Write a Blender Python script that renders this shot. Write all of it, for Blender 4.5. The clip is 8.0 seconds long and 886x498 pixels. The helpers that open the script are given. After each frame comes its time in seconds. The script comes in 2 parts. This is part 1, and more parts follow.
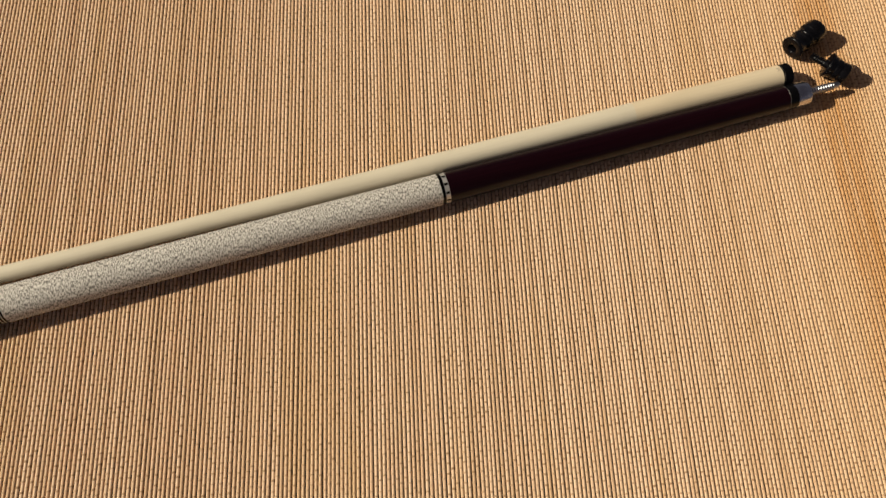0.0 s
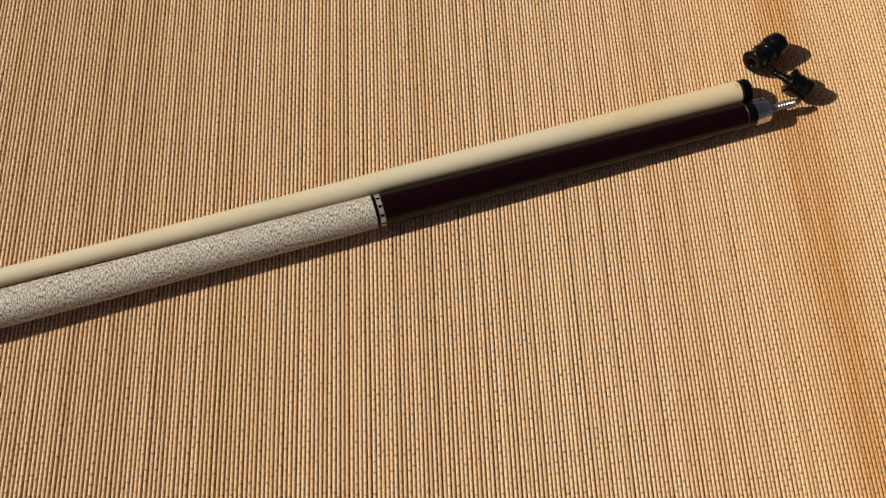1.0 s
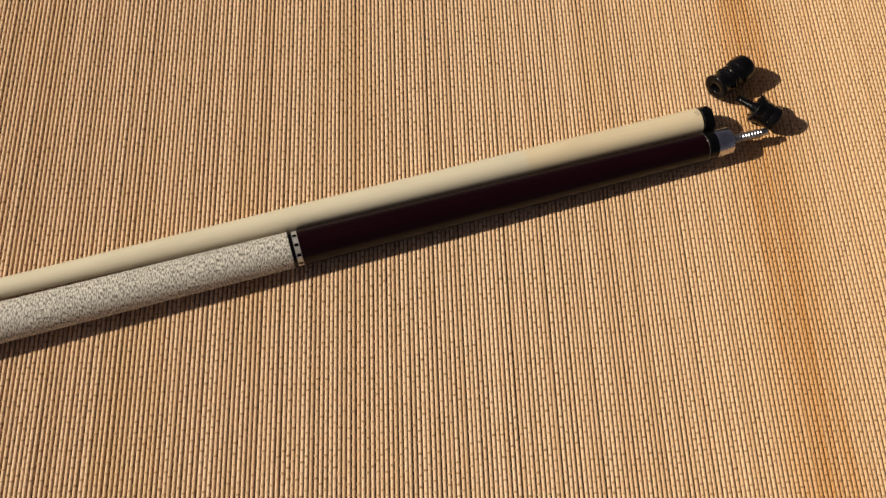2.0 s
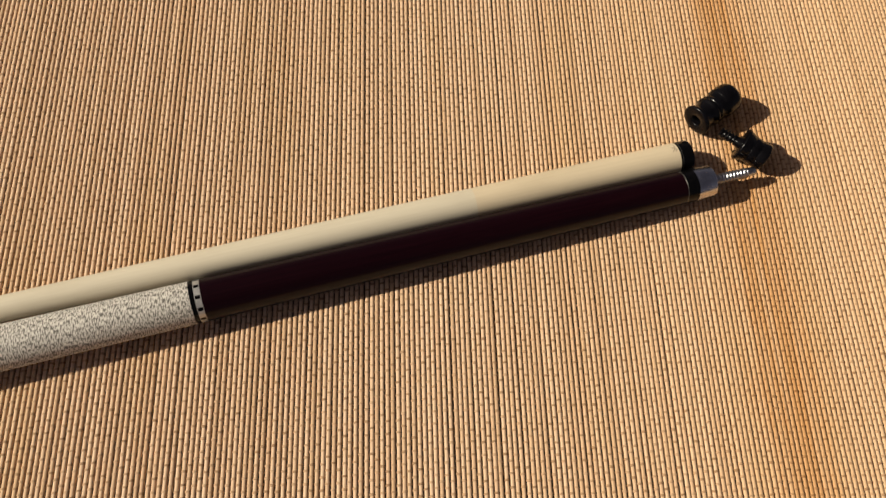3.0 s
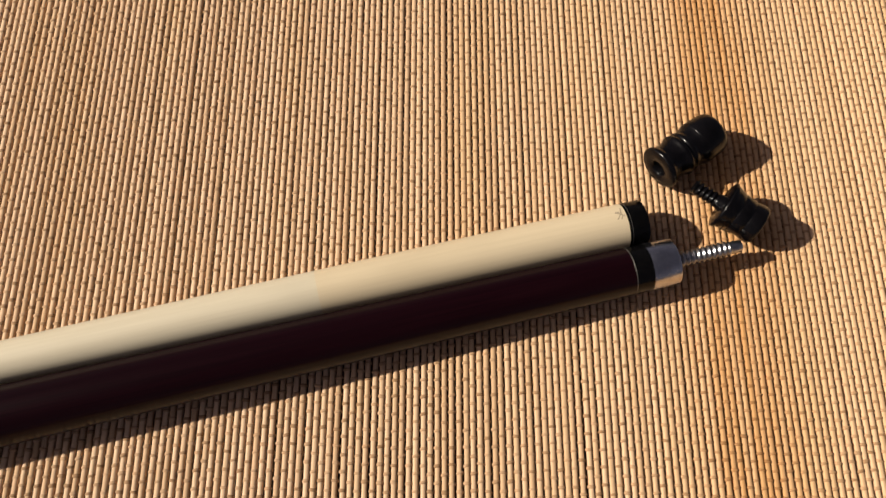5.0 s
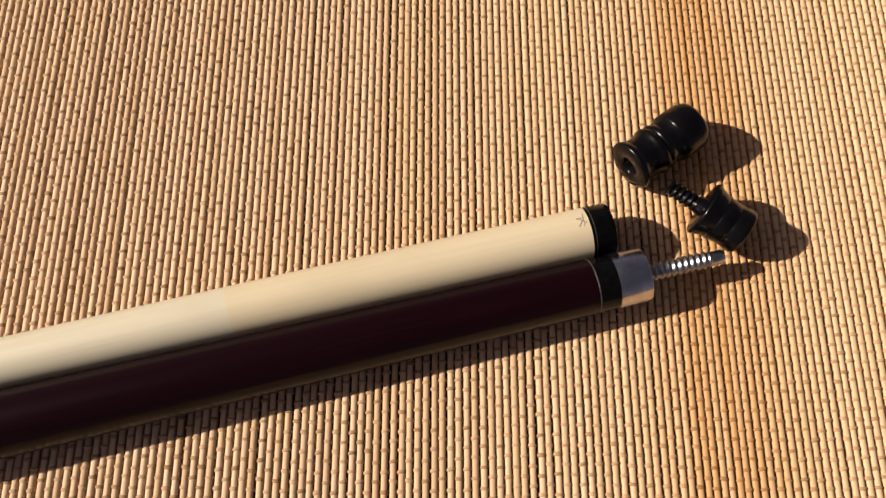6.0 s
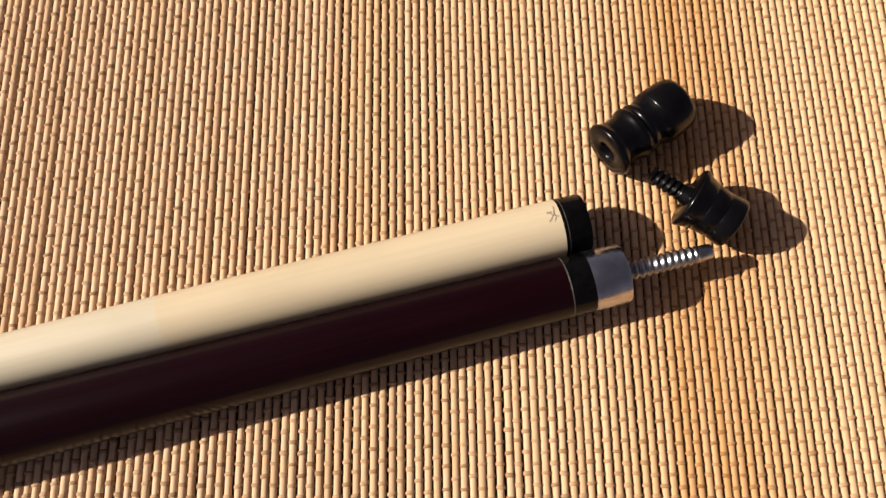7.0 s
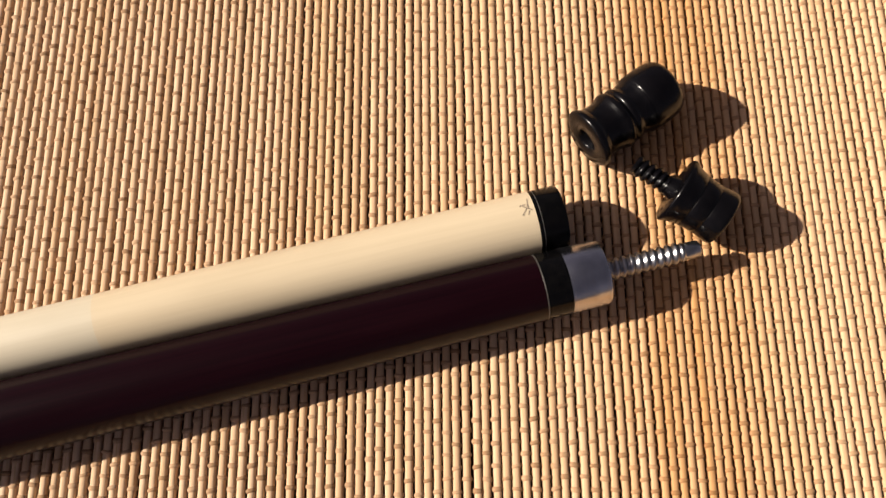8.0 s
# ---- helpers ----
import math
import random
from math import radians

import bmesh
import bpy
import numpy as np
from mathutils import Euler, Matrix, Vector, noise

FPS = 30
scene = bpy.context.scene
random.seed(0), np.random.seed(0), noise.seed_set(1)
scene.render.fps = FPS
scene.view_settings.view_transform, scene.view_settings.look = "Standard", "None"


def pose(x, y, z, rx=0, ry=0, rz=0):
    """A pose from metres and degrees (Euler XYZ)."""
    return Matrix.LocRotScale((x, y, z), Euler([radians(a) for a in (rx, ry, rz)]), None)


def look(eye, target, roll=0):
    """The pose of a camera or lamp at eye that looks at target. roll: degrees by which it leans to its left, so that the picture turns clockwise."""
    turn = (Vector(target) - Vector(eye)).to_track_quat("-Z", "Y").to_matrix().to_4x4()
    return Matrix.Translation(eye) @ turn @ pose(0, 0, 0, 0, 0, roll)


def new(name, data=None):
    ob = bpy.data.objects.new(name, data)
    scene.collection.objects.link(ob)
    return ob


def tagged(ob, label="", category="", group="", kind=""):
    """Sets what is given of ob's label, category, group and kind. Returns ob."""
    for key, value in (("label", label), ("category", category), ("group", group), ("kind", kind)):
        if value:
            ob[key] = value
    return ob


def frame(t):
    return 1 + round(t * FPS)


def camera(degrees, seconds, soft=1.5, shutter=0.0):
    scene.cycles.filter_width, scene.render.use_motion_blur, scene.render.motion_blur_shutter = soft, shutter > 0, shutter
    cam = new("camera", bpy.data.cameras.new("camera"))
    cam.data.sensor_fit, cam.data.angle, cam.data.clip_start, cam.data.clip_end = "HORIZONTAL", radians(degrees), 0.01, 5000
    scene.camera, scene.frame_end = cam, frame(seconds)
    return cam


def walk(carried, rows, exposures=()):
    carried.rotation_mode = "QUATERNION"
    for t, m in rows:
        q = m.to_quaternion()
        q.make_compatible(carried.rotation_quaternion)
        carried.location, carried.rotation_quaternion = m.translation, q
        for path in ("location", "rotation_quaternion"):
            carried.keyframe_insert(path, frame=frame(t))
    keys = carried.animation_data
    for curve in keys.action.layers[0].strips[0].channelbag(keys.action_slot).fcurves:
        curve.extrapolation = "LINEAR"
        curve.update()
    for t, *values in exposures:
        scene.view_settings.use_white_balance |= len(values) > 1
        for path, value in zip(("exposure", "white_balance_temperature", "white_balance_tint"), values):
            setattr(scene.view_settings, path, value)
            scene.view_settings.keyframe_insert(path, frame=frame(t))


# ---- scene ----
# ---- camera ----
cam = camera(56.0, 8.0, soft=1.5)
PATH = [
    (0.0, pose(-0.4542, -0.2643, 0.6434, 20.27, -2.76, -17.42)),
    (0.5, pose(-0.4239, -0.2599, 0.6372, 20.13, -2.62, -17.12)),
    (1.0, pose(-0.3934, -0.2458, 0.6206, 19.86, -2.86, -17.08)),
    (1.5, pose(-0.3571, -0.2269, 0.6046, 19.17, -2.99, -16.75)),
    (3.0, pose(-0.2768, -0.1816, 0.4973, 21.92, -4.29, -16.00)),
    (3.5, pose(-0.2428, -0.1508, 0.4693, 21.38, -4.03, -15.27)),
    (4.0, pose(-0.2042, -0.1204, 0.4357, 20.04, -3.41, -14.35)),
    (4.5, pose(-0.1688, -0.1022, 0.4001, 19.64, -2.34, -14.02)),
    (6.0, pose(-0.1052, -0.0719, 0.3249, 18.48, -1.04, -13.74)),
    (6.5, pose(-0.0927, -0.0600, 0.3100, 16.95, -0.78, -14.56)),
    (7.0, pose(-0.0824, -0.0537, 0.2978, 15.84, -0.46, -14.54)),
    (7.5, pose(-0.0704, -0.0571, 0.2910, 15.74, 0.76, -13.62)),
    (8.0, pose(-0.0689, -0.0506, 0.2752, 15.57, -0.46, -14.26)),
]
walk(cam, PATH, exposures=[(0.0, 0.23, 6500, 7), (4.5, 0.34, 6400, 10), (6.0, 0.51, 6360, 12), (8.0, 0.66, 6340, 14)])

# ---- world and sun ----
SUN_WAY = Vector((1.42, -0.42, -1.0)).normalized()   # the way the sunlight travels
world = bpy.data.worlds.new("sky_world")
scene.world = world
world.use_nodes = True
wn = world.node_tree
wn.nodes.clear()
sky = wn.nodes.new("ShaderNodeTexSky")
sky.sky_type = "NISHITA"
sky.sun_disc = False
sky.dust_density = 3.0
sky.sun_elevation = math.asin(-SUN_WAY.z)
sky.sun_rotation = math.atan2(-SUN_WAY.x, -SUN_WAY.y)
bg = wn.nodes.new("ShaderNodeBackground")
bg.inputs["Strength"].default_value = 0.031
wout = wn.nodes.new("ShaderNodeOutputWorld")
haze = wn.nodes.new("ShaderNodeHueSaturation")   # a thin white haze over the blue
haze.inputs["Saturation"].default_value = 0.45
wn.links.new(sky.outputs[0], haze.inputs["Color"])
warm = wn.nodes.new("ShaderNodeMix")
warm.data_type, warm.blend_type = "RGBA", "MULTIPLY"
warm.inputs[0].default_value = 1.0
warm.inputs[7].default_value = (1.0, 0.845, 0.88, 1)
wn.links.new(haze.outputs[0], warm.inputs[6])
wn.links.new(warm.outputs[2], bg.inputs[0])
wn.links.new(bg.outputs[0], wout.inputs[0])

sun = new("sun", bpy.data.lights.new("sun", "SUN"))
sun.data.energy = 5.0
sun.data.angle = radians(0.6)
sun.data.color = (1.0, 0.915, 0.74)
sun.matrix_world = look(-SUN_WAY * 3.0, (0, 0, 0))

# ---- materials ----


class Mat:
    """A small wrapper that makes node materials short to write."""

    def __init__(self, name, rough=0.5, metal=0.0, ior=1.45, coat=0.0):
        self.m = bpy.data.materials.new(name)
        self.m.use_nodes = True
        self.t = self.m.node_tree
        self.b = self.t.nodes["Principled BSDF"]
        self.b.inputs["Roughness"].default_value = rough
        self.b.inputs["Metallic"].default_value = metal
        self.b.inputs["IOR"].default_value = ior
        self.b.inputs["Coat Weight"].default_value = coat
        self.b.inputs["Coat Roughness"].default_value = 0.05

    def node(self, kind, **sets):
        n = self.t.nodes.new(kind)
        for key, value in sets.items():
            setattr(n, key, value)
        return n

    def link(self, a, b):
        self.t.links.new(a, b)

    def math(self, op, a, b=0.0, clamp=False):
        n = self.node("ShaderNodeMath", operation=op, use_clamp=clamp)
        for i, v in enumerate((a, b)):
            if isinstance(v, (int, float)):
                n.inputs[i].default_value = v
            else:
                self.link(v, n.inputs[i])
        return n.outputs[0]

    def mix(self, fac, a, b, blend="MIX"):
        n = self.node("ShaderNodeMix", data_type="RGBA", blend_type=blend)
        for sock, v in ((n.inputs[0], fac), (n.inputs[6], a), (n.inputs[7], b)):
            if isinstance(v, (int, float)):
                sock.default_value = v
            elif isinstance(v, tuple):
                sock.default_value = (*v, 1)
            else:
                self.link(v, sock)
        return n.outputs[2]

    def noise(self, vector, scale, detail=3.0, rough=0.55):
        n = self.node("ShaderNodeTexNoise")
        n.inputs["Scale"].default_value = scale
        n.inputs["Detail"].default_value = detail
        n.inputs["Roughness"].default_value = rough
        if vector is not None:
            self.link(vector, n.inputs["Vector"])
        return n.outputs[0]

    def scaled(self, vector, sx, sy, sz):
        n = self.node("ShaderNodeVectorMath", operation="MULTIPLY")
        self.link(vector, n.inputs[0])
        n.inputs[1].default_value = (sx, sy, sz)
        return n.outputs[0]

    def ramp(self, fac, stops):
        n = self.node("ShaderNodeValToRGB")
        el = n.color_ramp.elements
        while len(el) < len(stops):
            el.new(0.5)
        for e, (p, c) in zip(el, stops):
            e.position, e.color = p, (*c, 1)
        self.link(fac, n.inputs[0])
        return n.outputs[0]

    def span(self, value, lo, hi):
        n = self.node("ShaderNodeMapRange", interpolation_type="SMOOTHSTEP")
        self.link(value, n.inputs[0])
        n.inputs[1].default_value, n.inputs[2].default_value = lo, hi
        return n.outputs[0]

    def color(self, sock):
        self.link(sock, self.b.inputs["Base Color"])

    def rough(self, sock):
        self.link(sock, self.b.inputs["Roughness"])

    def bump(self, height, strength, dist):
        n = self.node("ShaderNodeBump")
        n.inputs["Strength"].default_value = strength
        n.inputs["Distance"].default_value = dist
        self.link(height, n.inputs["Height"])
        self.link(n.outputs[0], self.b.inputs["Normal"])

    def coords(self):
        return self.node("ShaderNodeTexCoord").outputs["Object"]


THETA = 0.2336                     # the sticks' turn from the y axis
ALONG = Vector((math.sin(THETA), math.cos(THETA), 0))
ACROSS = Vector((math.cos(THETA), -math.sin(THETA), 0))
PITCH = 0.00312
STITCH = 0.00744


def stick_material(name, per_island, thread=False):
    s = Mat(name, rough=0.6)
    s.b.inputs["Specular IOR Level"].default_value = 0.08
    pos = s.node("ShaderNodeNewGeometry").outputs["Position"]
    turned = s.node("ShaderNodeVectorRotate", rotation_type="Z_AXIS")
    s.link(pos, turned.inputs["Vector"])
    turned.inputs["Angle"].default_value = THETA
    mat_pos = turned.outputs[0]                    # x across the sticks, y along them
    sep = s.node("ShaderNodeSeparateXYZ")
    s.link(mat_pos, sep.inputs[0])
    if per_island:
        rnd = s.node("ShaderNodeNewGeometry").outputs["Random Per Island"]
    else:
        rnd = s.node("ShaderNodeObjectInfo").outputs["Random"]
    base = s.ramp(rnd, [(0.0, (0.49, 0.322, 0.195)), (0.35, (0.60, 0.412, 0.268)), (0.7, (0.65, 0.460, 0.308)), (1.0, (0.56, 0.366, 0.228))])
    # faint long streaks within each stick, and cloudy patches that run along the sticks
    grain = s.noise(s.scaled(mat_pos, 1500, 60, 600), 1.0, 3, 0.6)
    base = s.mix(s.span(grain, 0.45, 0.8), base, (0.47, 0.300, 0.160))
    cloud = s.noise(s.scaled(mat_pos, 26, 2.6, 0), 1.0, 3, 0.5)
    base = s.mix(s.math("MULTIPLY", s.span(cloud, 0.50, 0.75), 0.50), base, (0.53, 0.338, 0.168))
    # towards one side the mat blends to a warmer, slightly darker tone
    base = s.mix(s.math("MULTIPLY", s.span(sep.outputs[0], -0.22, 0.07), 0.50), base, (0.57, 0.352, 0.182))
    # an orange stain that follows a few sticks
    wob = s.noise(s.scaled(mat_pos, 20, 14, 0), 1.0, 3, 0.6)
    off = s.math("ABSOLUTE", s.math("SUBTRACT", s.math("ADD", sep.outputs[0], s.math("MULTIPLY", wob, 0.024)), 0.045))
    band = s.math("SUBTRACT", 1.0, s.span(off, 0.004, 0.036))
    uneven = s.math("ADD", s.math("MULTIPLY", s.span(s.noise(s.scaled(mat_pos, 170, 5, 0), 1.0, 2), 0.3, 0.7), 0.55), 0.42)
    base = s.mix(s.math("MULTIPLY", band, uneven), base, (0.48, 0.245, 0.092))
    if thread:
        base = s.mix(1.0, base, s.mix(rnd, (0.58, 0.53, 0.49), (0.80, 0.76, 0.73)), "MULTIPLY")
    s.color(base)
    s.rough(s.math("ADD", s.math("MULTIPLY", grain, 0.25), 0.45))
    fine = s.noise(s.scaled(mat_pos, 3500, 260, 2000), 1.0, 2, 0.6)
    s.bump(fine, 0.35, 0.0002)
    return s.m


STICK = stick_material("bamboo_stick", False)
STICK_REST = stick_material("bamboo_stick_rest", True)

THREAD = stick_material("stitch_thread", True, True)

s = Mat("ground_board", rough=0.7)
s.color(s.ramp(s.noise(s.coords(), 9, 5), [(0.3, (0.050, 0.026, 0.012)), (0.7, (0.085, 0.046, 0.022))]))
s.bump(s.noise(s.coords(), 60, 4), 0.4, 0.002)
GROUND = s.m

s = Mat("dark_lacquered_wood", rough=0.35, coat=0.42)
s.b.inputs["Coat IOR"].default_value = 1.34
s.b.inputs["Coat Roughness"].default_value = 0.11
s.b.inputs["Specular IOR Level"].default_value = 0.05
grain = s.noise(s.scaled(s.coords(), 12, 900, 900), 1.0, 4, 0.6)
fig = s.noise(s.scaled(s.coords(), 14, 120, 120), 1.0, 3, 0.5)
col = s.ramp(grain, [(0.3, (0.0042, 0.0005, 0.0014)), (0.7, (0.0080, 0.0012, 0.0026))])
s.color(s.mix(s.math("MULTIPLY", s.span(fig, 0.5, 0.75), 0.5), col, (0.0110, 0.0022, 0.0036)))
DARKWOOD = s.m

s = Mat("black_gloss_ring", rough=0.14)
s.b.inputs["Specular IOR Level"].default_value = 0.15
s.color(s.ramp(s.noise(s.coords(), 400, 3), [(0.3, (0.0015, 0.0015, 0.0018)), (0.7, (0.0035, 0.0032, 0.0033))]))
BLACK = s.m

s = Mat("black_turned_plastic", rough=0.3)
s.b.inputs["Specular IOR Level"].default_value = 0.24
c = s.coords()
s.color(s.ramp(s.noise(c, 260, 4), [(0.3, (0.0014, 0.0013, 0.0018)), (0.75, (0.0036, 0.0031, 0.0038))]))
lathe_lines = s.noise(s.scaled(c, 2600, 25, 25), 1.0, 2)
s.rough(s.math("ADD", s.math("MULTIPLY", s.noise(c, 500, 4), 0.14), 0.15))
s.bump(lathe_lines, 0.15, 0.00010)
PLASTIC = s.m

s = Mat("polished_steel", rough=0.12, metal=1.0)
c = s.coords()
s.color(s.ramp(s.noise(c, 300, 3), [(0.3, (0.42, 0.42, 0.45)), (0.7, (0.54, 0.54, 0.57))]))
s.rough(s.math("ADD", s.math("MULTIPLY", s.noise(s.scaled(c, 3000, 60, 60), 1.0, 2), 0.14), 0.17))
STEEL = s.m

s = Mat("dull_threaded_steel", rough=0.30, metal=1.0)
s.color(s.ramp(s.noise(s.coords(), 500, 3), [(0.3, (0.30, 0.30, 0.31)), (0.7, (0.42, 0.42, 0.43))]))
PIN_STEEL = s.m

s = Mat("silver_inlay", rough=0.35, metal=0.7)
s.color(s.ramp(s.noise(s.coords(), 900, 3), [(0.3, (0.45, 0.43, 0.40)), (0.7, (0.64, 0.61, 0.57))]))
SILVER = s.m

s = Mat("dull_silver_line", rough=0.4, metal=0.6)
s.color(s.ramp(s.noise(s.coords(), 900, 3), [(0.3, (0.08, 0.075, 0.07)), (0.7, (0.20, 0.19, 0.17))]))
SILVER_DULL = s.m


def maple(name, dark, light, rough, coat):
    s = Mat(name, rough=rough, coat=coat)
    c = s.coords()
    grain = s.noise(s.scaled(c, 16, 700, 700), 1.0, 4, 0.6)
    cloud = s.noise(s.scaled(c, 22, 60, 60), 1.0, 3, 0.5)
    col = s.mix(grain, dark, light)
    s.color(s.mix(s.math("MULTIPLY", s.span(cloud, 0.45, 0.8), 0.35), col, tuple(v * 0.88 for v in dark)))
    s.bump(grain, 0.08, 0.0002)
    return s.m


MAPLE = maple("bare_maple", (0.515, 0.448, 0.335), (0.610, 0.542, 0.420), 0.42, 0.08)
MAPLE_LACQUER = maple("lacquered_maple", (0.53, 0.430, 0.290), (0.630, 0.522, 0.368), 0.36, 0.16)

s = Mat("speckled_linen_wrap", rough=0.8)
c = s.coords()
sep = s.node("ShaderNodeSeparateXYZ")
s.link(c, sep.inputs[0])
ang = s.math("ARCTAN2", sep.outputs[1], sep.outputs[2])
arc = s.math("MULTIPLY", ang, 0.0138)
com = s.node("ShaderNodeCombineXYZ")
s.link(sep.outputs[0], com.inputs[0])
s.link(arc, com.inputs[1])
flat = com.outputs[0]
twist = s.node("ShaderNodeVectorRotate", rotation_type="Z_AXIS")
s.link(flat, twist.inputs["Vector"])
twist.inputs["Angle"].default_value = 0.16
turned_flat = twist.outputs[0]
speck = s.noise(s.scaled(turned_flat, 1750, 380, 1), 1.0, 1.6, 0.55)
region = s.noise(s.scaled(flat, 420, 190, 1), 1.0, 2, 0.5)
mask = s.span(s.math("ADD", speck, s.math("MULTIPLY", region, 0.10)), 0.53, 0.59)
warm = s.mix(s.noise(s.scaled(flat, 500, 200, 1), 1.0, 3), (0.52, 0.475, 0.420), (0.66, 0.62, 0.56))
s.color(s.mix(s.math("MULTIPLY", mask, 0.84), warm, (0.034, 0.026, 0.021)))
wave = s.math("SINE", s.math("MULTIPLY", sep.outputs[0], 2 * math.pi / 0.00055))
s.bump(s.math("ADD", wave, s.math("MULTIPLY", speck, 2.0)), 0.35, 0.00012)
WRAP = s.m

s = Mat("grey_stamp_ink", rough=0.6)
s.color(s.ramp(s.noise(s.coords(), 2500, 2), [(0.40, (0.12, 0.09, 0.07)), (0.62, (0.45, 0.36, 0.26))]))
INK = s.m

# ---- mesh helpers ----


def finish(bm, name, material, smooth=40):
    me = bpy.data.meshes.new(name)
    bm.normal_update()
    bm.to_mesh(me)
    bm.free()
    me.materials.append(material)
    if smooth:
        me.polygons.foreach_set("use_smooth", [True] * len(me.polygons))
        me.set_sharp_from_angle(angle=radians(smooth))
    return me


def part(name, bm, material, parent, label="", smooth=40):
    ob = new(name, finish(bm, name, material, smooth))
    ob.parent = parent
    return tagged(ob, label)


def thing(name, m, label, category, group=""):
    ob = new(name)
    ob.empty_display_size = 0.02
    ob.matrix_world = m
    return tagged(ob, label, category, group)


def lathe(profile, segs=64, bm=None, start=0.0, end=2 * math.pi):
    """Turns the outline (x, radius) round the x axis; the ends close where the radius is 0."""
    bm = bm or bmesh.new()
    full = end - start > 2 * math.pi - 1e-6
    count = segs if full else segs + 1
    rings = []
    for x, r in profile:
        if r <= 1e-7:
            rings.append([bm.verts.new((x, 0, 0))])
        else:
            angles = [start + (end - start) * k / segs for k in range(count)]
            rings.append([bm.verts.new((x, r * math.cos(a), r * math.sin(a))) for a in angles])
    for a, b in zip(rings, rings[1:]):
        for k in range(segs):
            n = (k + 1) % count
            if len(a) == 1 and len(b) == 1:
                continue
            if len(a) == 1:
                bm.faces.new((a[0], b[k], b[n]))
            elif len(b) == 1:
                bm.faces.new((a[k], b[0], a[n]))
            else:
                bm.faces.new((a[k], b[k], b[n], a[n]))
    bmesh.ops.recalc_face_normals(bm, faces=bm.faces)
    return bm


def sleeve(x0, x1, radius, proud=0.0, soft=0.0002, steps=2):
    """A ring or tube between x0 < x1, with a small rounding at its ends."""
    rows = [(x0, 0.0), (x0, radius(x0) + proud - soft), (x0 + soft, radius(x0) + proud)]
    for k in range(1, steps):
        x = x0 + (x1 - x0) * k / steps
        rows.append((x, radius(x) + proud))
    return rows + [(x1 - soft, radius(x1) + proud), (x1, radius(x1) + proud - soft), (x1, 0.0)]


def screw(x0, x1, core, crest, pitch, segs=36, per=10):
    """A threaded pin from x0 to x1 with a true helix."""
    bm = bmesh.new()
    n = int((x1 - x0) / pitch * per)
    rings = []
    for i in range(n + 1):
        x = x0 + (x1 - x0) * i / n
        fade = min(1.0, (x1 - x) / (0.6 * pitch), (x - x0) / (0.3 * pitch) + 0.2)
        ring = []
        for k in range(segs):
            a = 2 * math.pi * k / segs
            w = (x / pitch + k / segs) % 1.0
            h = 0.5 + 0.5 * math.cos(2 * math.pi * w)
            r = core + (crest - core) * fade * h ** 0.7
            ring.append(bm.verts.new((x, r * math.cos(a), r * math.sin(a))))
        rings.append(ring)
    for a, b in zip(rings, rings[1:]):
        for k in range(segs):
            bm.faces.new((a[k], b[k], b[(k + 1) % segs], a[(k + 1) % segs]))
    bm.faces.new(rings[0])
    bm.faces.new(rings[-1])
    bmesh.ops.recalc_face_normals(bm, faces=bm.faces)
    return bm


# ---- ground ----
bm = bmesh.new()
bmesh.ops.create_grid(bm, x_segments=8, y_segments=8, size=400)
for v in bm.verts:
    v.co.z = -0.0042
ground = new("ground", finish(bm, "ground", GROUND, 0))
tagged(ground, "dark brown boards under the bamboo mat", "ground", kind="structure")

# ---- the two-piece cue: butt ----
R0, TAPER, REAR_TAPER = 0.0108, 0.0065, 0.0035


def butt_r(x):
    return R0 - TAPER * max(x, -0.335) - REAR_TAPER * min(x + 0.335, 0.0)


LIFT = 0.0
LINE, COLLAR, WRAP_FRONT, RING_END, WRAP_REAR = -0.0213, -0.0132, -0.3428, -0.3363, -0.691

butt = thing("cue_butt", pose(0, 0, R0 + LIFT, 0, math.degrees(math.atan(TAPER)), 0), "dark lacquered pool cue butt with speckled linen wrap on the mat", "pool cue")
part("forearm", lathe(sleeve(RING_END, LINE - 0.0004, butt_r, 0, 0.0001, 12), 72), DARKWOOD, butt, "very dark purple-brown lacquered wood")
part("line_ring", lathe(sleeve(LINE - 0.0004, LINE, butt_r, 0.00002, 0.00005, 1), 72), SILVER_DULL, butt, "thin silver ring")
part("joint_ring", lathe(sleeve(LINE, COLLAR, butt_r, 0, 0.0001), 72), BLACK, butt, "glossy black ring")
collar = part("joint_collar", lathe([(COLLAR, 0), (COLLAR, butt_r(COLLAR)), (COLLAR + 0.0001, butt_r(COLLAR) + 0.00003), (-0.0009, R0 + 0.00003), (-0.0003, R0 - 0.0002), (0, R0 - 0.0008), (0, 0.0062), (-0.0009, 0.0056), (-0.0009, 0)], 80), STEEL, butt, "polished steel collar")
part("joint_pin", screw(-0.0008, 0.0282, 0.0028, 0.0037, 0.00255), PIN_STEEL, butt, "steel pin with rounded threads")
part("pin_tip", lathe([(0.0278, 0), (0.0278, 0.0029), (0.0290, 0.0029), (0.0328, 0.0028), (0.0333, 0.0024), (0.0333, 0)], 40), PIN_STEEL, butt, "plain turned steel tip")
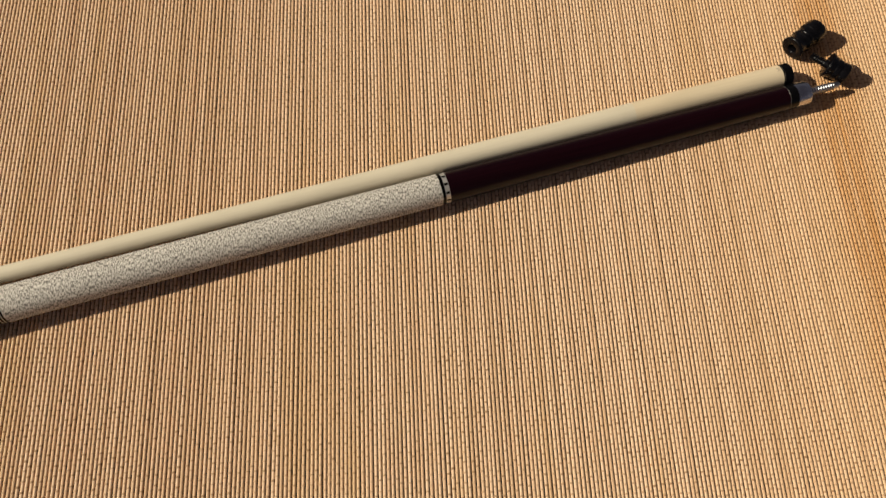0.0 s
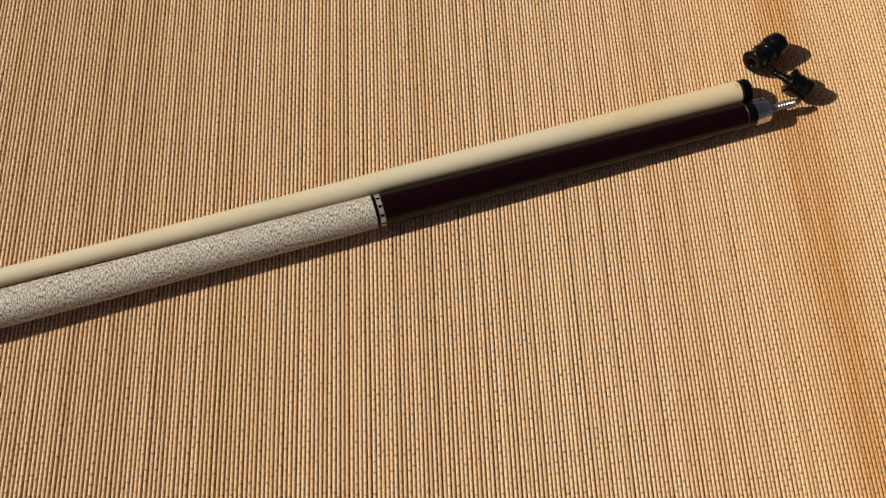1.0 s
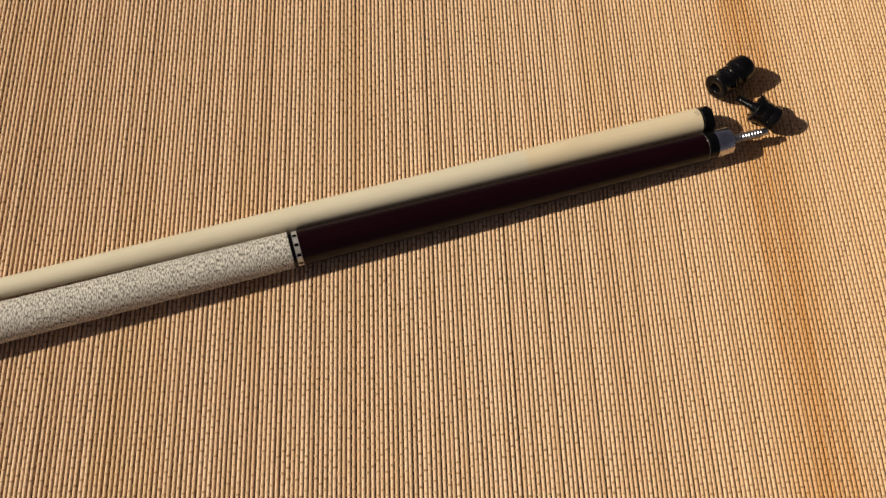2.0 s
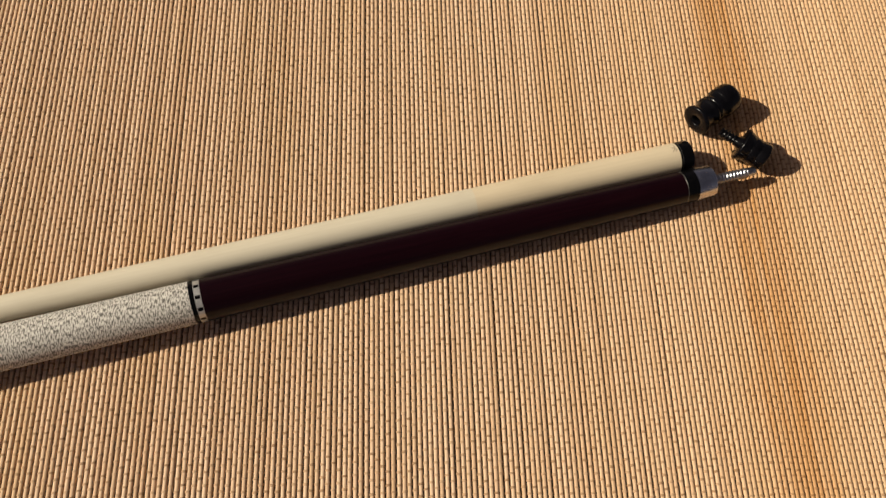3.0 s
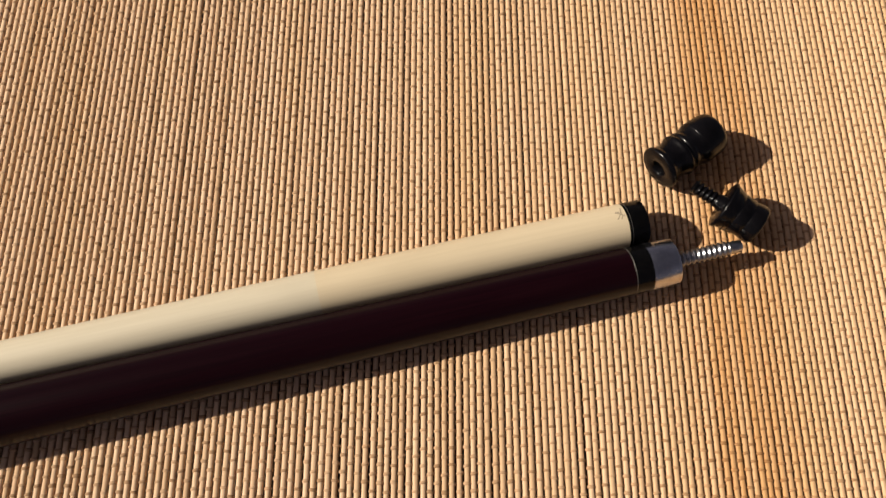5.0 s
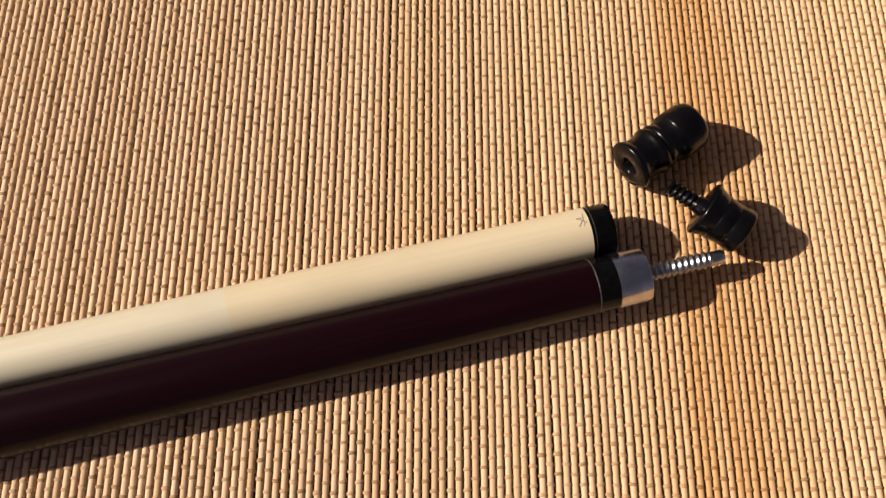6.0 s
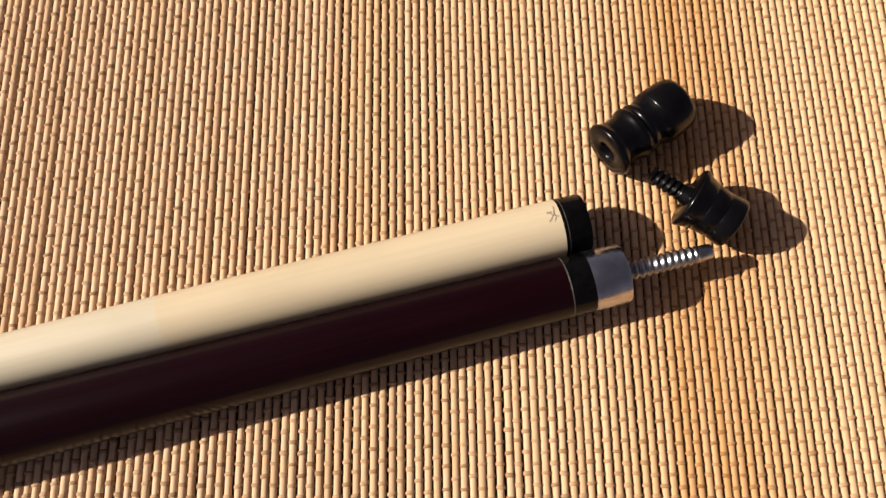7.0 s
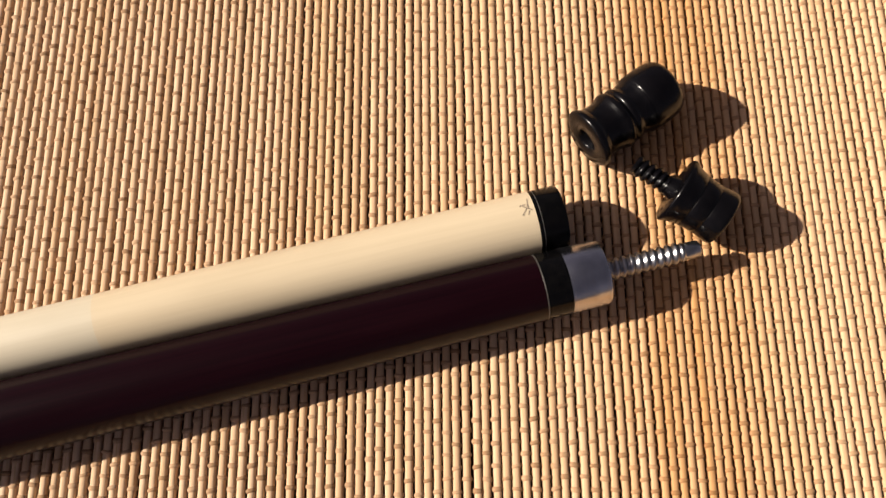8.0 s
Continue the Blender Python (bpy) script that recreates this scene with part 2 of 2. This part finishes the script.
# wrap and its rings
part("wrap", lathe(sleeve(WRAP_REAR, WRAP_FRONT, butt_r, 0.0001, 0.0003, 16), 96), WRAP, butt, "white and grey speckled linen wrap")
part("wrap_ring", lathe(sleeve(WRAP_FRONT, WRAP_FRONT + 0.0026, butt_r, 0.0, 0.0001), 72), BLACK, butt, "black ring")
inlay_ring = part("inlay_ring", lathe(sleeve(WRAP_FRONT + 0.0026, RING_END, butt_r, -0.00015, 0.0001), 72), BLACK, butt, "black ring with silver blocks")
x0, x1 = WRAP_FRONT + 0.0026, RING_END
bx0, bx1 = x0 + 0.00055, x1 - 0.00055
for name, a, b in (("edge_line", x0 + 0.00005, x0 + 0.0004), ("edge_line", x1 - 0.0004, x1 - 0.00005)):
    part(name, lathe(sleeve(a, b, butt_r, 0.00002, 0.00003, 1), 72), SILVER, inlay_ring)
for k in range(11):
    a = 2 * math.pi * (k + 0.2) / 11
    r = butt_r(x0)
    piece = lathe([(bx0 - 0.0003, r - 0.0004), (bx0 - 0.0003, r + 0.00002), (bx1 + 0.0003, r + 0.00002), (bx1 + 0.0003, r - 0.0004)], 6, None, a, a + 0.69 * 2 * math.pi / 11)
    part("inlay_block", piece, SILVER, inlay_ring)
part("rear_ring", lathe(sleeve(WRAP_REAR - 0.009, WRAP_REAR, butt_r, 0.0, 0.0001), 72), BLACK, butt, "black ring")
for x in (-0.0020, -0.0042, -0.0075):
    part("rear_line", lathe(sleeve(WRAP_REAR + x, WRAP_REAR + x + 0.0006, butt_r, 0.00005, 0.00004, 1), 72), SILVER, butt, "thin silver ring")
part("butt_sleeve", lathe(sleeve(WRAP_REAR - 0.075, WRAP_REAR - 0.009, butt_r, 0, 0.0004, 4), 72), DARKWOOD, butt)

# ---- the shaft ----
SHAFT_END, SHAFT_WOOD, LACQUER = -0.0078, -0.0176, -0.1600


def shaft_r(x):
    k = [(-0.80, 0.0065), (-0.55, 0.0071), (-0.40, 0.0083), (-0.30, 0.0092), (-0.20, 0.0099), (-0.10, 0.0104), (0.0, 0.0107)]
    for (xa, ra), (xb, rb) in zip(k, k[1:]):
        if x <= xb:
            f = (x - xa) / (xb - xa)
            return ra + (rb - ra) * f
    return k[-1][1]


shaft = thing("cue_shaft", pose(0, 0.0216, 0.0107 + LIFT, 0, math.degrees(math.atan(0.0055)), math.degrees(-0.005)), "pale maple pool cue shaft with black joint ring, beside the butt", "pool cue")
part("bare_wood", lathe(sleeve(-0.79, LACQUER, shaft_r, 0, 0.00001, 24), 72), MAPLE, shaft, "pale bare maple")
part("lacquered_wood", lathe(sleeve(LACQUER, SHAFT_WOOD, shaft_r, 0.00001, 0.00001, 8), 72), MAPLE_LACQUER, shaft, "warm lacquered maple")
part("line_ring", lathe(sleeve(SHAFT_WOOD + 0.0012, SHAFT_WOOD + 0.0015, shaft_r, 0.00002, 0.00001, 1), 72), SILVER_DULL, shaft, "thin grey ring")
part("joint_ring", lathe([(SHAFT_WOOD, 0), (SHAFT_WOOD, 0.0106), (SHAFT_WOOD + 0.0012, 0.0107), (SHAFT_WOOD + 0.0013, 0.01045), (SHAFT_WOOD + 0.0016, 0.01045), (SHAFT_WOOD + 0.0017, 0.0107), (SHAFT_END - 0.0008, 0.0107), (SHAFT_END - 0.0002, 0.0104), (SHAFT_END, 0.0097), (SHAFT_END, 0.0046), (SHAFT_END - 0.012, 0.0044), (SHAFT_END - 0.012, 0)], 72), BLACK, shaft, "glossy black joint ring with a threaded hole")
# a small worn stamp on the wood beside the ring: five crossed strokes
for k, (dx, da, ln, rot) in enumerate(((-0.0032, 1.42, 0.0040, 48), (-0.0026, 1.32, 0.0044, -38), (-0.0018, 1.16, 0.0034, 78), (-0.0036, 1.22, 0.0022, 8), (-0.0022, 1.50, 0.0018, 60))):
    bm = bmesh.new()
    bmesh.ops.create_cube(bm, size=1.0)
    r = shaft_r(SHAFT_WOOD)
    m = Matrix.Rotation(da - math.pi / 2, 4, "X") @ pose(SHAFT_WOOD + dx, 0, r + 0.00003, 0, 0, rot) @ Matrix.Diagonal((ln, 0.00045, 0.00005, 1))
    bm.transform(m)
    part("stamp_stroke", bm, INK, shaft, "worn grey stamp", 0)

# ---- the two joint protectors ----


def screw_on_cap(m):
    """The longer cap, with a threaded hole in its flared rim, a waist with beads and a domed knob."""
    ob = thing("joint_protector", m, "black turned plastic joint protector with a hole, lying on its side", "joint protector", "joint protectors")
    body = [(0.0096, 0.0000), (0.0096, 0.0035), (0.0008, 0.0038), (0.0000, 0.0045), (0.0000, 0.0100), (0.0006, 0.0107), (0.0015, 0.0109), (0.0024, 0.0105),
            (0.0038, 0.0097), (0.0061, 0.0092), (0.0086, 0.0092), (0.0108, 0.0096), (0.0114, 0.0102), (0.0126, 0.0105), (0.0137, 0.0102), (0.0141, 0.0095),
            (0.0148, 0.0094), (0.0153, 0.0099), (0.0162, 0.0101), (0.0170, 0.0097), (0.0181, 0.0094), (0.0200, 0.0096), (0.0213, 0.0102), (0.0221, 0.0106),
            (0.0224, 0.0103), (0.0229, 0.0107), (0.0260, 0.0109), (0.0306, 0.0108), (0.0333, 0.0105), (0.0347, 0.0098), (0.0355, 0.0083), (0.0358, 0.0050), (0.0358, 0.0000)]
    part("rim", lathe(body[:9] + [(body[8][0], 0.0)], 72), PLASTIC, ob, "flared rim with a dull face", 50)
    part("waist", lathe([(body[8][0], 0.0)] + body[8:21] + [(body[20][0], 0.0)], 72), PLASTIC, ob, "", 50)
    part("knob", lathe([(body[20][0], 0.0)] + body[20:], 72), PLASTIC, ob, "rounded knob", 50)
    return ob


def pin_cap(m):
    """The shorter cap: a waisted body with a threaded plastic pin."""
    ob = thing("joint_protector", m, "black turned plastic joint protector with a threaded pin", "joint protector", "joint protectors")
    body = [(0.0, 0.0), (0.0, 0.0108), (0.0004, 0.0114), (0.0011, 0.0116), (0.0023, 0.0110), (0.0042, 0.0103), (0.0067, 0.0097), (0.0070, 0.0094), (0.0074, 0.0096),
            (0.0101, 0.0093), (0.0124, 0.0093), (0.0127, 0.0090), (0.0132, 0.0092), (0.0155, 0.0095), (0.0176, 0.0097), (0.0187, 0.0096), (0.0194, 0.0091), (0.0197, 0.0082), (0.0197, 0.0)]
    part("body", lathe(body, 72), PLASTIC, ob, "", 50)
    part("neck", lathe([(-0.0030, 0), (-0.0030, 0.0034), (-0.0018, 0.0038), (0.0004, 0.0044), (0.0004, 0)], 40), PLASTIC, ob)
    bm = screw(-0.0158, -0.0018, 0.0028, 0.0037, 0.0024, 28, 8)
    part("threaded_pin", bm, PLASTIC, ob, "black threaded pin")
    return ob


screw_on_cap(pose(0.0083, 0.0457, 0.0109, 0, 0, 21.5))
pin_cap(pose(0.0320, 0.0214, 0.0114, 0, 5.2, -46.5))

# ---- bamboo mat: sticks and stitches ----
STICK_R = 0.00134
U0, U1, V0, V1 = -0.80, 0.27, -0.46, 0.38


def dip(u):
    """The mat's gentle waves across the sticks."""
    a = max(0.0, min(1.0, (u - 0.010) / 0.045))
    b = max(0.0, min(1.0, (u - 0.085) / 0.05))
    a, b = a * a * (3 - 2 * a), b * b * (3 - 2 * b)
    return -0.0012 * a + 0.0020 * b


def girth(u):
    """The sticks are a little thinner at one side of the mat than at the other."""
    f = max(0.0, min(1.0, (u + 0.16) / 0.20))
    return 0.95 + 0.06 * f * f * (3 - 2 * f)


mat = thing("bamboo_mat", pose(0, 0, 0, 0, 0, -math.degrees(THETA)), "golden bamboo stick mat, brown stitching, with an orange stain", "mat")
rng = random.Random(7)
count = int((U1 - U0) / PITCH)
def rounded(a):
    """A point of the sticks' rounded top, at a degrees from its crest."""
    s, c = math.sin(radians(a)), math.cos(radians(a))
    return math.copysign(abs(s) ** 0.78, s), -0.1 + 1.1 * c ** 0.66


PROFILE = [(-1.0, -1.0), (-1.0, -0.2)] + [rounded(a) for a in (-80, -68, -55, -40, -22, 0, 22, 40, 55, 68, 80)] + [(1.0, -0.2), (1.0, -1.0)]


def stick_shape(variant):
    """Points of one stick along y with a slight crook of its own."""
    r = random.Random(variant)
    stations = [V0 + (V1 - V0) * k / 7 for k in range(8)]
    width = [STICK_R * r.uniform(0.90, 1.0) for _ in stations]
    shift = [r.uniform(-0.00016, 0.00016) for _ in stations]
    lift = [r.uniform(-0.00012, 0.00006) for _ in stations]
    verts = [(sx * w + d, y, STICK_R * (sz - 1.0) + l) for y, w, d, l in zip(stations, width, shift, lift) for sx, sz in PROFILE]
    n = len(PROFILE)
    faces = [(i * n + k, i * n + k + 1, (i + 1) * n + k + 1, (i + 1) * n + k) for i in range(len(stations) - 1) for k in range(n - 1)]
    faces += [tuple(range(n)), tuple(range((len(stations) - 1) * n, len(stations) * n))]
    return verts, faces


shapes = [stick_shape(v) for v in range(12)]
meshes = []
for verts, faces in shapes:
    me = bpy.data.meshes.new("stick")
    me.from_pydata(verts, [], faces)
    me.materials.append(STICK)
    me.polygons.foreach_set("use_smooth", [True] * len(me.polygons))
    me.set_sharp_from_angle(angle=radians(60))
    meshes.append(me)

placed = []
slip = 0.0
for i in range(count):
    slip = 0.80 * slip + rng.gauss(0.0, 0.00011)    # neighbours crowd and part a little
    u = U0 + i * PITCH + slip
    fan = 0.063 * u                          # the sticks close up a little at their far ends
    placed.append((u, dip(u) + rng.uniform(-0.00010, 0.00005), rng.randrange(12), fan + rng.uniform(-0.0004, 0.0004)))

rest_verts, rest_faces = [], []
for i, (u, z, v, turn) in enumerate(placed):
    if i >= count - 300:
        ob = new("stick", meshes[v])
        ob.parent = mat
        ob.matrix_local = pose(u, 0, z, 0, 0, math.degrees(turn)) @ Matrix.Diagonal((girth(u), 1, 1, 1))
    else:
        base = len(rest_verts)
        verts, faces = shapes[v]
        rest_verts += [(x * girth(u) + u - turn * y, y, zz + z) for x, y, zz in verts]
        rest_faces += [tuple(k + base for k in f) for f in faces]
me = bpy.data.meshes.new("mat_rest")
me.from_pydata(rest_verts, [], rest_faces)
me.materials.append(STICK_REST)
me.polygons.foreach_set("use_smooth", [True] * len(me.polygons))
me.set_sharp_from_angle(angle=radians(60))
ob = new("mat_rest", me)
ob.parent = mat
tagged(ob, kind="stuff")

# each stitch is a short arch of thread over one stick; neighbours are staggered by half a step
ARCH = [(-1.12, -0.60), (-1.10, -0.1)] + [(1.03 * p, q) for p, q in (rounded(a) for a in (-72, -52, -28, 0, 28, 52, 72))] + [(1.10, -0.1), (1.12, -0.60)]
BELL = [(-1.0, 0.0), (-0.45, 0.75), (0.0, 1.0), (0.45, 0.75), (1.0, 0.0)]
tv, tf = [], []
rows = int((V1 - V0) / STITCH)
for i, (u, z, v, turn) in enumerate(placed):
    phase = 0.5 * STITCH * (i % 2)
    bell = BELL if u > -0.33 else BELL[::2]
    for k in range(rows):
        y = V0 + k * STITCH + phase + rng.uniform(-0.00040, 0.00040) + 0.0012 * math.sin(u * 37.0 + k * 0.05)
        half = rng.uniform(0.00066, 0.00090)
        skew = rng.uniform(-0.0002, 0.0003)
        bulge = rng.uniform(0.00024, 0.00040)
        base = len(tv)
        x = u - turn * y
        for f, rise in bell:
            grow = bulge * rise
            for sx, sz in ARCH:
                tv.append((x + sx * (STICK_R * 0.98 * girth(u) + grow), y + f * half + skew * sx, z + STICK_R * (sz - 1.0) + (grow - 0.00006) * (0.3 + max(0.0, sz))))
        n = len(ARCH)
        for a in range(len(bell) - 1):
            for c in range(n - 1):
                p = base + a * n + c
                tf.append((p, p + 1, p + n + 1, p + n))
me = bpy.data.meshes.new("stitching")
me.from_pydata(tv, [], tf)
me.materials.append(THREAD)
me.polygons.foreach_set("use_smooth", [True] * len(me.polygons))
ob = new("stitching", me)
ob.parent = mat
tagged(ob, "brown thread stitches over the sticks", kind="stuff")
